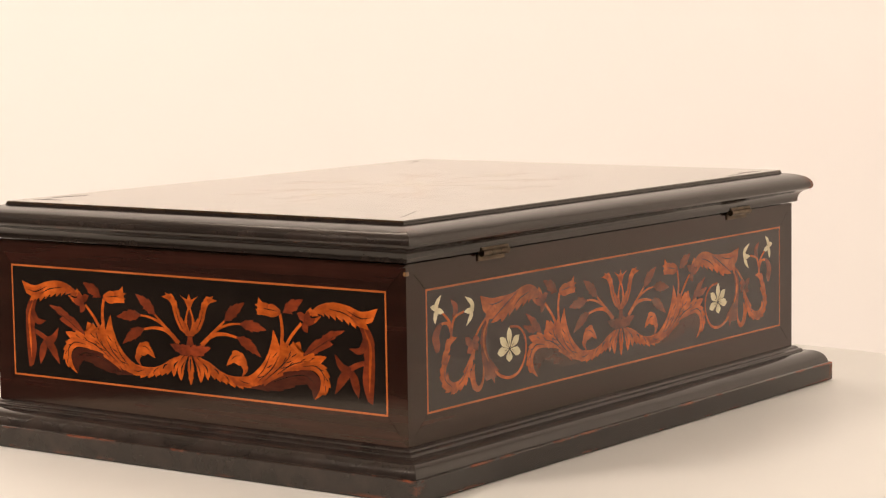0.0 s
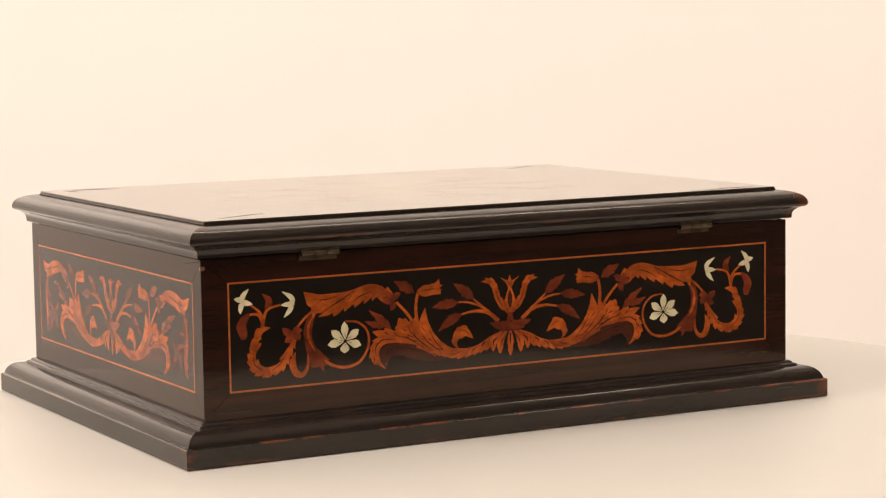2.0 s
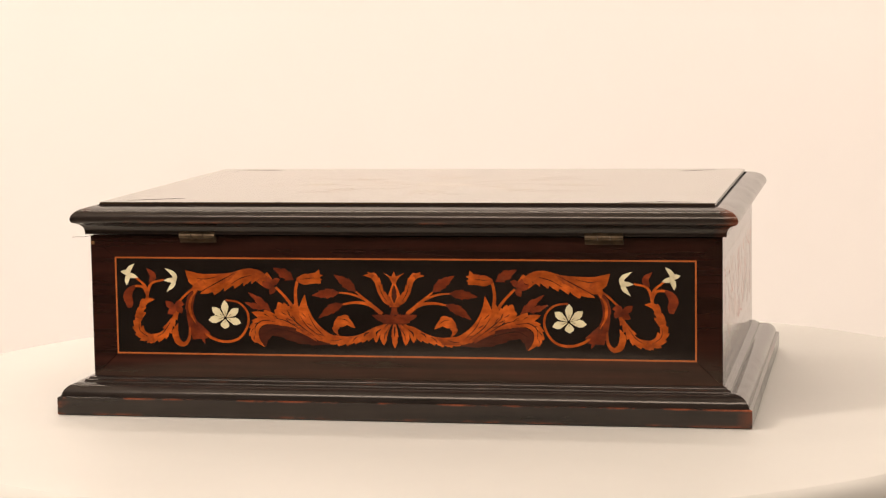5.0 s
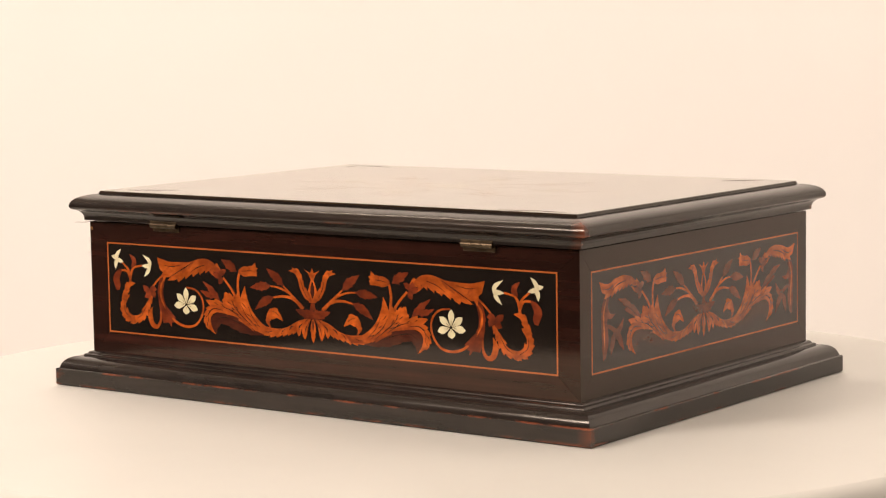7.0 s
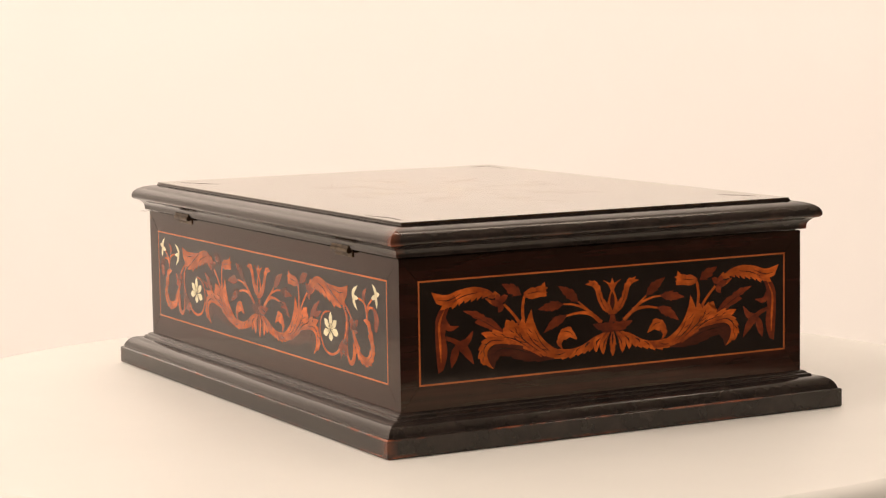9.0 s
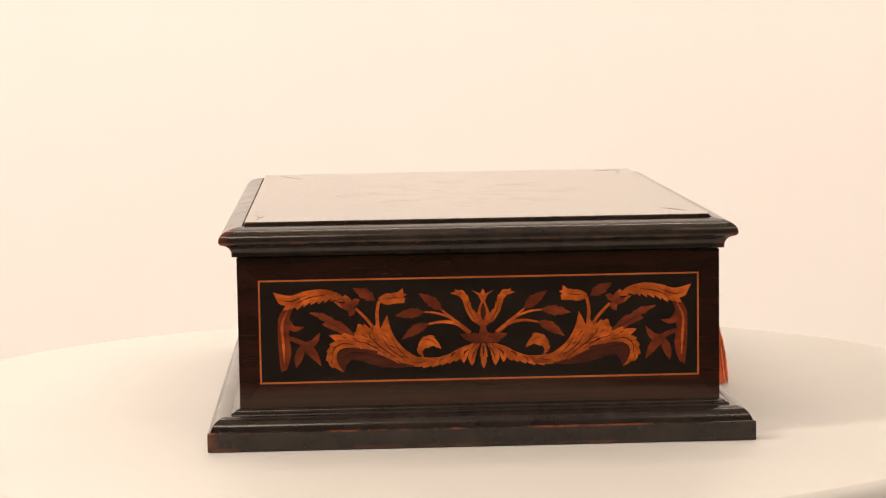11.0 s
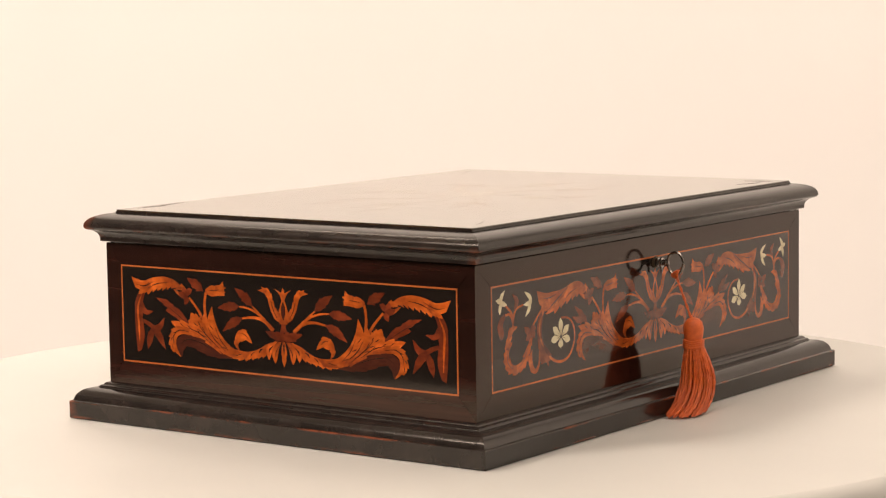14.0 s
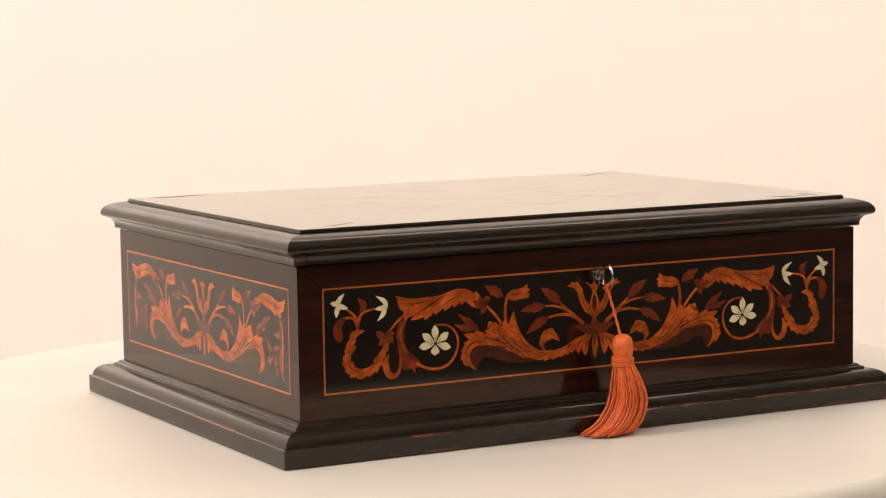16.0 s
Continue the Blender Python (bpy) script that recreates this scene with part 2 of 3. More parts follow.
def plinth():
    ob = tagged(new("display_plinth"), "round white painted plinth under the turntable", "plinth")
    ob.matrix_basis = pose(*DISC_AT, 0)
    bm = turned(bmesh.new(), [(0.24, FLOOR_Z + 0.006), (0.24, -0.0535), (0.238, DISC_Z - 0.05)], 64)
    part("column", bm, DISC, ob)


TURNTABLE = turntable()
plinth()

# ---- the box ----
HX, HY = 0.1828, 0.1313          # half sizes of the body
Z_BODY, Z_LID = 0.0186, 0.1012   # the body's visible foot and its top
SX, SY, Z1, Z2 = 0.1682, 0.1198, 0.0324, 0.0886   # stringing rectangles
SIDES = {"back": (0, 1), "left": (-1, 0), "front": (0, -1), "right": (1, 0)}

# outward from the body's face, height, wear; in millimetres
BASE_PROFILE = [(15.6, -2.0, 0), (16.9, -1.6, 0), (17.2, -0.9, 0.5), (17.2, 0.5, 0), (17.2, 7.6, 0), (17.2, 8.3, 0.8), (16.7, 8.8, 0.7), (16.0, 8.9, 0), (15.5, 9.1, 0),
                (15.3, 9.8, 0), (14.9, 11.0, 0), (14.2, 12.3, 0), (13.1, 13.6, 0), (11.7, 14.7, 0), (10.0, 15.5, 0), (8.2, 15.9, 0), (6.4, 16.0, 0), (5.5, 15.8, 0),
                (5.0, 15.8, 0), (4.7, 16.1, 0), (4.6, 16.9, 0.1), (4.1, 17.3, 0.2), (3.1, 17.4, 0), (2.7, 17.7, 0), (2.5, 18.3, 0), (1.7, 18.8, 0.15), (0.7, 19.0, 0), (-0.6, 19.0, 0)]
LID_PROFILE = [(-0.8, 102.1, 0), (2.2, 102.1, 0), (2.5, 102.4, 0), (2.5, 103.7, 0), (2.8, 105.3, 0), (3.6, 106.8, 0), (4.9, 108.0, 0), (6.4, 108.7, 0),
               (7.6, 109.0, 0.15), (8.5, 109.5, 0.5), (9.1, 110.4, 0.1), (9.2, 111.6, 0), (8.8, 113.1, 0), (7.8, 114.6, 0), (6.1, 116.0, 0), (3.8, 117.0, 0),
               (1.2, 117.7, 0), (-1.5, 118.2, 0), (-2.9, 118.3, 0), (-3.0, 116.0, 0), (-6.5, 116.0, 0)]


def moulding(profile, side, steps=44):
    """One mitred run of a moulding along one side of the box, a little uneven by hand work."""
    n = Vector((*SIDES[side], 0))
    t = Vector((-n.y, n.x, 0))
    hn, ht = (HX, HY) if n.x else (HY, HX)
    verts, wear, faces = [], [], []
    for i in range(steps + 1):
        s = -1 + 2 * i / steps
        ease = min(1, (1 - abs(s)) * 8)
        for k, (d, z, w) in enumerate(profile):
            d, z = d / 1000, z / 1000
            p = n * (hn + d) + t * s * (ht + d) + Vector((0, 0, z))
            if 0 < k < len(profile) - 1 and z > 0:
                p += (n * 0.00004 + Vector((0, 0, 0.00003))) * noise.noise(p * 23) * ease
            verts.append(p)
            rub = 0.45 if 0 < k < (len(profile) - 2 if profile is LID_PROFILE else 8) else 0.0
            wear.append(w * (1.0 + 0.9 * (1 - min(1, (1 - abs(s)) * 14))) + rub * max(0.0, 1 - (1 - abs(s)) * 36))
    m = len(profile)
    for i in range(steps):
        for k in range(m - 1):
            faces.append((i * m + k, (i + 1) * m + k, (i + 1) * m + k + 1, i * m + k + 1))
    me = bpy.data.meshes.new("moulding")
    me.from_pydata(verts, [], faces)
    at = me.attributes.new("wear", "FLOAT", "POINT")
    at.data.foreach_set("value", wear)
    me.materials.append(EBONISED)
    bm = bmesh.new()
    bm.from_mesh(me)
    bmesh.ops.recalc_face_normals(bm, faces=bm.faces)
    if sum((f.normal.dot(n) for f in bm.faces)) < 0:
        bmesh.ops.reverse_faces(bm, faces=bm.faces)
    for e in bm.edges:
        if len(e.link_faces) == 2 and e.calc_face_angle(0) > radians(38):
            e.smooth = False
    for f in bm.faces:
        f.smooth = True
    bm.to_mesh(me)
    bm.free()
    return me


# ---- marquetry shapes, in millimetres from a panel's middle, drawn for the half to the right ----
RNG = random.Random(7)


def frond(spine, widths, teeth=(0, 0), amp=0.45, lean=0.5, height=0.25):
    """A flat leaf along a spine: half widths from foot to tip, saw-toothed left and right edges."""
    n = 8 * max(*teeth, 3)
    mid = spline(spine, n)
    left, right = [], []
    for i, p in enumerate(mid):
        s = i / n
        tan = (mid[min(i + 1, n)] - mid[max(i - 1, 0)]).normalized()
        nor = Vector((-tan.y, tan.x))
        q = s * (len(widths) - 1)
        k = min(int(q), len(widths) - 2)
        w = widths[k] + (widths[k + 1] - widths[k]) * (q - k)
        for sign, count, edge in ((1, teeth[0], left), (-1, teeth[1], right)):
            f, ahead = 1.0, 0.0
            if count and i < n:
                ph = (s * count) % 1.0
                f, ahead = 1 - amp + amp * ph ** 0.75 * 1.2 - 0.1 * ((ph * 2.6) % 1.0), lean * w * amp * ph * 1.3
            f += RNG.uniform(-0.07, 0.07) if w > 1.2 else RNG.uniform(-0.03, 0.03)
            edge.append(p + nor * sign * (w * f) + tan * ahead)
    return left, right, height


def stem(points, w=0.55, w1=None, height=0.2):
    return frond(points, (w, w if w1 is None else w1), height=height)


def leaf(u0, v0, u1, v1, w, bend=0.0, teeth=4, height=0.28):
    """A pointed leaf with a cut edge."""
    a, b = Vector((u0, v0)), Vector((u1, v1))
    mid = (a + b) / 2 + Vector((a.y - b.y, b.x - a.x)).normalized() * bend
    return frond([a, mid, b], (0.25, w * 0.95, w, w * 0.6, 0.12), (teeth, teeth), 0.3, 0.5, height)


def petal(u, v, angle, length, w, height=0.32):
    d = Vector((math.cos(radians(angle)), math.sin(radians(angle))))
    a = Vector((u, v)) + d * length * 0.1
    return frond([a, a + d * length * 0.5, a + d * length * 0.9], (0.25, w * 0.62, w, w * 0.78, 0.12), height=height)


def cuts(spine, side, reach, places, height=0.42):
    """Short dark saw cuts that leave a leaf's midrib towards one edge."""
    mid = spline(spine, 40)
    out = []
    for f in places:
        i = int(f * 40)
        p = mid[i]
        tan = (mid[min(i + 1, 40)] - mid[max(i - 1, 0)]).normalized()
        nor = Vector((-tan.y, tan.x)) * side
        out.append((INK, frond([p + nor * reach * 0.25, p + nor * reach * 0.6 + tan * reach * 0.9, p + nor * reach * 0.8 + tan * reach * 1.7], (0.12, 0.26, 0.08), height=height)))
    return out


def blade(a, b, teeth=(0, 0), size=0.8, height=0.27):
    """A flat leaf between two edge lines, both from foot to tip, each with its own count of saw teeth."""
    n = 8 * max(*teeth, 4)
    one, two = spline(a, n), spline(b, n)
    area = sum(p.x * q.y - q.x * p.y for ring in (one[::-1] + two,) for p, q in zip(ring, ring[1:] + ring[:1]))
    if area < 0:
        one, two, teeth = two, one, teeth[::-1]
    edges = []
    for line, other, count in ((one, two, teeth[0]), (two, one, teeth[1])):
        edge = []
        for i, p in enumerate(line):
            s = i / n
            tan = (line[min(i + 1, n)] - line[max(i - 1, 0)]).normalized()
            nor = Vector((-tan.y, tan.x))
            if nor.dot(p - other[i]) < 0:
                nor = -nor
            fade = min(1.0, 7 * s, 7 * (1 - s))
            out = RNG.uniform(-0.05, 0.08)
            ahead = 0.0
            if count:
                ph = (s * count) % 1.0
                out += size * (ph ** 0.8 * 1.25 - 0.55) - 0.12 * size * ((ph * 2.7) % 1.0)
                ahead = size * 0.7 * ph
            edge.append(p + (nor * out + tan * ahead) * fade)
        edges.append(edge)
    return edges[0], edges[1], height


def lobes(u, v, tips, w, height=0.27):
    """Pointed lobes that spread from one place."""
    return [frond([(u, v), ((u + a) / 2 + 0.12 * (b - v), (v + b) / 2 - 0.12 * (a - u)), (a, b)], (0.7, w, w * 0.9, 0.15), height=height + 0.01 * k) for k, (a, b) in enumerate(tips)]


def centre_motif():
    """The tulip, vase, sprays and acanthus scrolls; 'x' marks what stands in the middle and is not mirrored."""
    out = [
        ("x", RUST, frond([(0, -4.5), (0, -2), (0, 1)], (2.8, 1.7, 1.5), height=0.2)),
        ("x", ORANGE, frond([(0, 0.2), (0, 4), (0, 8), (0, 13.6)], (2.6, 4.2, 3.2, 1.0), height=0.24)),
        ("x", INK, frond([(0, 2.6), (0, 7.5), (0, 12.6)], (0.2, 1.5, 1.5, 0.3), height=0.34)),
        ("x", BROWN, frond([(0, 3.2), (0, 7.5), (0, 12.2)], (0.1, 1.1, 1.1, 0.1), height=0.4)),
        ("x", ORANGE, blade([(-0.9, 13.4), (-2.2, 16), (-3.6, 17.8), (-6, 19.6)], [(0.9, 13.4), (0.9, 15.6), (0.4, 17.2), (-1.2, 17.6)], height=0.3)),
        ("x", ORANGE, blade([(-0.9, 13.4), (-0.9, 15.6), (-0.4, 17.2), (1.2, 17.6)], [(0.9, 13.4), (2.2, 16), (3.6, 17.8), (6, 19.6)], height=0.3)),
        ("x", ORANGE, frond([(0, 14.5), (0, 17), (0, 20.4)], (1.2, 1.4, 1.1, 0.15), height=0.31)),
        ("x", RUST, frond([(-13, -4.6), (-6, -6.6), (0, -7), (6, -6.6), (13, -4.6)], (0.3, 2.6, 3.3, 3.0, 3.3, 2.6, 0.3), (6, 6), 0.28, height=0.34)),
        ("x", ORANGE, frond([(0, -9.6), (0, -15), (0, -19), (0, -23.4)], (1.3, 2.1, 2.3, 1.7, 0.2), (2, 2), 0.3, height=0.3)),
        ("x", INK, frond([(0, -11), (0, -17)], (0.5, 0.5, 0.1), height=0.35)),
    ]
    half = [
        (ORANGE, blade([(1, 0.2), (6, 2.6), (9.4, 8.5), (11, 14), (13.4, 17), (18, 18.2)], [(0.5, 1.5), (3, 6.4), (5.6, 9), (7.2, 13), (8.6, 17), (11.4, 20)], (1, 5), 0.6, 0.27)),
        (ORANGE, frond([(12, 17.4), (13.8, 18.9), (15.4, 20.2)], (1.2, 0.9, 0.1), height=0.28)),
        (INK, frond([(4.5, 3.4), (7.2, 8), (8.8, 13)], (0.1, 0.22, 0.08), height=0.33)),
        (ORANGE, blade([(1.6, -9.8), (4, -14.5), (4.6, -18.4), (6.4, -22)], [(4, -9.8), (7.6, -13.2), (8.6, -17.4), (6.4, -22)], (2, 2), 0.5, 0.28)),
        (ORANGE, blade([(4.4, -9.8), (7.6, -13.4), (9.2, -17), (11, -20.4)], [(6.6, -9.6), (11.4, -12.2), (12.8, -16), (11, -20.4)], (1, 3), 0.6, 0.27)),
        (INK, frond([(3.2, -12), (5.6, -15.4), (6.2, -18.6)], (0.15, 0.3, 0.08), height=0.33)),
        (INK, frond([(8, -12.6), (10.4, -14.6), (10.8, -16.8)], (0.2, 0.5, 0.1), height=0.33)),
        (ORANGE, blade([(6, -9.8), (12, -11.6), (19, -15.2), (26, -17), (34, -16.6), (40, -15.6)], [(6, -12.4), (11, -17.4), (16, -19.2), (22, -20.6), (30, -22), (38, -21.6)], (0, 8), 1.3, 0.26)),
        (INK, frond([(15, -14.4), (17, -15.4), (18.2, -17.2)], (0.2, 0.5, 0.1), height=0.33)),
        (INK, frond([(21, -16.6), (23.4, -18.2), (24.6, -20)], (0.12, 0.28, 0.08), height=0.33)),
        (INK, frond([(31, -18.6), (34.5, -19.6), (37.4, -19.4)], (0.12, 0.24, 0.08), height=0.33)),
        (ORANGE, blade([(33, -17), (36, -13.4), (35.4, -9), (32, -5.2), (28, -4.8), (25.4, -7.6), (23, -12.2)], [(32, -17), (33.4, -14), (32.4, -12), (30.4, -11.6), (28.6, -10.6), (26, -11.2), (23, -12.2)], (4, 3), 0.6, 0.29)),
        (INK, frond([(31.5, -7), (28.5, -7.4), (26, -9.4)], (0.1, 0.22, 0.08), height=0.35)),
        (ORANGE, stem([(7, -3.6), (13, 1.2), (18, 5.4), (23.2, 9.6)], 0.9, 0.45)),
        (ORANGE, stem([(13, 1.6), (19, 5.2), (26, 7.6), (33, 8.2)], 0.8, 0.45)),
        (ORANGE, stem([(7.6, -3.6), (14, 1.2), (22, 2.6), (31, 1.4)], 1.3, 0.5)),
        (RUST, leaf(22.2, 8.8, 35, 18.4, 3.4, 0.5, 4)),
        (RUST, leaf(31.8, 8.2, 48, 6.4, 3.2, 0.3, 4)),
        (RUST, leaf(29.8, 1.8, 44.4, -6.6, 3.2, 0.9, 4)),
        (BROWN, blade([(36, -20.4), (48, -16), (58, -12), (68, -10.4), (76, -11.2), (80.4, -15.6), (78, -22.6)], [(37, -21.8), (50, -22.2), (58, -21), (65, -18.6), (71, -17.2), (74.2, -19.4), (76, -23.8)], (0, 6), 0.7, 0.2)),
        (INK, frond([(52, -17.6), (62, -14.4), (71, -13.2), (76.4, -16)], (0.1, 0.3, 0.3, 0.1), height=0.26)),
        (ORANGE, blade([(24, -17), (33, -17.4), (41, -13.5), (47, -7.5), (50.7, 0), (52.3, 7)], [(28, -21.4), (41, -20.4), (50, -14.5), (54.8, -8), (56, -1.4), (52.3, 7)], (0, 3), 0.7, 0.27)),
        (ORANGE, blade([(38, -19), (46, -13), (52.4, -6), (55.6, -1), (58.6, 2.2)], [(40, -20.2), (51, -15.5), (58, -9.5), (61, -4), (58.6, 2.2)], (3, 3), 0.7, 0.29)),
        (ORANGE, blade([(42, -18.4), (52, -10.5), (59, -3), (63, 0.8), (68.2, 2.4)], [(44, -20), (56, -13.6), (65, -8), (69.6, -4), (68.2, 2.4)], (6, 5), 1.2, 0.31)),
        (ORANGE, blade([(46, -18.5), (58, -10), (67, -5), (75, -3), (84, -3.6)], [(46, -20.2), (58, -13.4), (67.5, -10.4), (77, -9), (84, -3.6)], (5, 4), 1.2, 0.33)),
        (ORANGE, blade([(62, -10), (72, -6.6), (81, -6.8), (85, -12), (84.6, -19), (76.4, -24)], [(62, -11.8), (70, -10.6), (76.4, -10.8), (80, -14), (79.6, -19), (76.4, -24)], (8, 0), 1.1, 0.35)),
        (INK, frond([(41, -17.2), (46.6, -11.6), (50.4, -4.6)], (0.1, 0.26, 0.08), height=0.4)),
        (INK, frond([(43, -17.8), (51, -11.6), (55.4, -5.4)], (0.1, 0.3, 0.08), height=0.4)),
        (INK, frond([(47, -17.2), (57, -9.8), (63, -4)], (0.1, 0.34, 0.08), height=0.4)),
        (INK, frond([(54, -14.2), (63, -8.8), (72, -6.4)], (0.1, 0.34, 0.08), height=0.41)),
        (INK, frond([(70, -9), (77.5, -8.4), (82, -12), (82, -17)], (0.1, 0.28, 0.28, 0.08), height=0.42)),
        (ORANGE, stem([(57, -1), (57.8, 5), (57.6, 10), (56.6, 14.6)], 1.0, 0.8)),
        (ORANGE, blade([(57, 16.4), (52.4, 18.8), (47.6, 18.6), (43.6, 21.6)], [(57, 14.2), (52.4, 12.6), (47.6, 13.2), (42.6, 13.4)], height=0.28)),
        (ORANGE, frond([(49.5, 17.4), (45.6, 17.6), (41.6, 18)], (1.6, 1.9, 0.15), height=0.3)),
        (ORANGE, frond([(49.5, 15.6), (46, 15.4), (42, 15.6)], (1.6, 1.6, 0.15), height=0.3)),
        (INK, frond([(54.6, 15.6), (50, 16.2), (46.4, 16.6)], (0.1, 0.22, 0.08), height=0.34)),
        (RUST, leaf(58.6, 15.2, 70.6, 22, 3.4, 0.3, 3)),
        (ORANGE, stem([(59.4, -0.6), (63.6, 5), (69.4, 11)], 0.9, 0.7)),
    ]
    half += [(RUST, f) for f in lobes(71.4, 12, ((67, 15.6), (73, 6.8), (73.6, 17), (77.6, 13.6)), 1.9)]
    half += cuts([(24, -19), (37, -18.6), (47.6, -11), (52.6, -2.5), (52.3, 7)], -1, 2.2, (0.35, 0.5, 0.66))
    half += cuts([(42, -19), (54, -12), (62, -5.5), (68, 2.2)], -1, 2.2, (0.4, 0.55, 0.7))
    half += cuts([(42, -19), (54, -12), (62, -5.5), (68, 2.2)], 1, 2.0, (0.5, 0.66))
    half += cuts([(46, -19), (58, -11.8), (67, -7.8), (76, -6), (84, -3.6)], 1, 1.8, (0.35, 0.55, 0.72))
    half += cuts([(62, -11), (74, -8.4), (82, -12), (82, -18), (77, -23.6)], 1, 1.6, (0.4, 0.55, 0.7))
    return out + [("m", *h) for h in half]


def long_end():
    """The outer part of the long panels: top leaf, drop leaf, tendril with a white flower, garland, white sprays."""
    out = [
        (ORANGE, frond([(82, 15.6), (77.6, 13), (73.6, 11.8), (72.6, 14.8), (75.6, 18.6)], (0.3, 1.1, 1.5, 1.5, 1.6), height=0.25)),
        (ORANGE, blade([(74, 17), (79, 20.6), (86, 21.6), (94, 19.6), (101, 16.6), (108, 11.8), (115, 6.8)], [(75.4, 14), (80, 14.4), (85, 13.4), (91, 11.8), (98, 10), (105, 7.4), (115, 6.8)], (0, 7), 1.9, 0.29)),
        (ORANGE, blade([(92, 19.8), (99.6, 18.7), (107, 18.4), (114, 18.4), (123.4, 20.4)], [(97, 14.4), (104, 12), (109, 9.4), (114.5, 9), (121.4, 13.6)], (0, 5), 1.7, 0.31)),
        (ORANGE, frond([(112, 14), (117, 10.6), (118, 6.4)], (2.0, 2.2, 0.2), height=0.3)),
        (INK, frond([(94, 18.8), (103, 14), (113.6, 8.4)], (0.1, 0.36, 0.1), height=0.41)),
        (INK, frond([(83, 18), (90, 16), (96, 12.6)], (0.1, 0.3, 0.08), height=0.4)),
        (INK, frond([(104, 16.8), (111, 15.4), (117, 15.8)], (0.1, 0.28, 0.08), height=0.4)),
        (RUST, leaf(72.4, -3.4, 85.8, 7.8, 2.6, 0.4, 3)),
        (RUST, leaf(76, -1.4, 88.2, 2.2, 2.2, -0.5, 3)),
        (RUST, blade([(116, 11), (121.6, 6), (123.4, -2.7), (122.2, -10.8), (119.6, -20)], [(114.6, 9.6), (117.6, 5.6), (119, -2.6), (116.8, -9.3), (110.4, -19.2)], (2, 0), 0.6, 0.24)),
        (RUST, frond([(118.5, -9), (115.5, -15), (112.4, -22)], (1.0, 2.2, 1.8, 0.2), height=0.26)),
        (RUST, frond([(116.8, -10), (113, -14.4), (109, -16.4)], (0.6, 1.4, 1.2, 0.15), height=0.25)),
        (ORANGE, frond([(117, 8.4), (120.6, 3), (120.8, -4), (117.4, -11)], (0.3, 0.8, 0.8, 0.15), height=0.3)),
        (ORANGE, stem([(99.6, 3.2), (92, 2), (86.8, -3.2), (86.4, -11), (91.4, -18.6), (99.4, -21), (108, -19), (114, -14.4)], 0.55, 0.85)),
        (ORANGE, frond([(121.4, -12.4), (121.8, -19), (125, -22.8), (128.8, -21), (130.2, -15.6), (128.4, -10.8)], (0.5, 0.9, 1.3, 1.9, 1.9, 0.15), height=0.25)),
        (ORANGE, stem([(116.8, 11), (122, 7.4), (128, 1.6)], 0.7, 0.6)),
        (ORANGE, blade([(130, -3.4), (134.6, -10.6), (139.6, -16), (145.6, -18)], [(127.6, -4.4), (131, -12.4), (136, -19.4), (145.6, -22.6)], (2, 6), 1.3, 0.27)),
        (ORANGE, blade([(143.6, -17.2), (148.6, -15.4), (150.6, -9.8), (147.6, -4)], [(142.6, -22.4), (151.2, -20.4), (155.4, -13.4), (153.6, -6.4)], (2, 6), 1.4, 0.29)),
        (ORANGE, frond([(152.4, -8), (150.6, -3), (147.6, -1.4)], (2.4, 2.2, 0.4), height=0.28)),
        (ORANGE, frond([(151.8, -3), (148, 2.2), (142.4, 3.2)], (0.6, 2.3, 1.7, 0.15), (0, 2), 0.3, height=0.27)),
        (INK, frond([(133, -10), (137.4, -16), (142, -19)], (0.1, 0.24, 0.08), height=0.36)),
        (INK, frond([(146.4, -19), (151.6, -15), (152, -9)], (0.1, 0.24, 0.08), height=0.36)),
        (ORANGE, stem([(147, 1.8), (146, 8), (143.4, 12.8), (136.4, 14.6)], 1.0, 0.55)),
        (ORANGE, stem([(146.2, 6.6), (148, 11.4), (153.4, 16)], 0.9, 0.55)),
        (ORANGE, stem([(146.4, 5.6), (149.2, 10.4), (155.4, 10.8)], 0.9, 0.6)),
        (RUST, blade([(154, 11.6), (158.6, 9.6), (161.2, 4.6), (158.6, -2)], [(153.6, 10), (155.8, 5.6), (155.2, 1.6), (156, -1.6)], (0, 0), height=0.28)),
        (RUST, frond([(145.2, 12.8), (142.8, 17), (146.6, 21.2)], (0.4, 1.9, 1.7, 0.15), height=0.24)),
    ]
    out += [(RUST, f) for f in lobes(130, -0.6, ((124.4, 0.4), (135.6, 2.4), (125.8, -4.8), (134.6, -5)), 2.1)]
    for a, l, w in ((88, 10.4, 2.25), (38, 10.2, 2.2), (-6, 10.2, 2.25), (-84, 6.2, 2.7), (196, 9.6, 2.25), (144, 9.8, 2.2)):
        out.append((BONE, petal(99.8, -7.4, a, l, w)))
        d = Vector((math.cos(radians(a)), math.sin(radians(a))))
        p = Vector((99.8, -7.4))
        out.append((INK, frond([p + d * l * 0.2, p + d * l * 0.42], (0.1, 0.16, 0.05), height=0.42)))
    for spine in ([(129.4, 13.6), (130.2, 17.8), (135.4, 21.4)], [(130.4, 15), (131, 11.8), (134.6, 7.8)], [(128.6, 14.6), (136.2, 14.4)]):
        out.append((BONE, frond(spine, (0.5, 1.5, 1.2, 0.12), height=0.32)))
    for spine in ([(158.4, 16.6), (157.2, 20.6), (154, 24)], [(157.2, 18.2), (158.6, 14.6), (158.8, 11.4)], [(157.4, 18.4), (162.2, 19.4)], [(158.2, 17.6), (152, 16)]):
        out.append((BONE, frond(spine, (0.5, 1.5, 1.2, 0.12), height=0.32)))
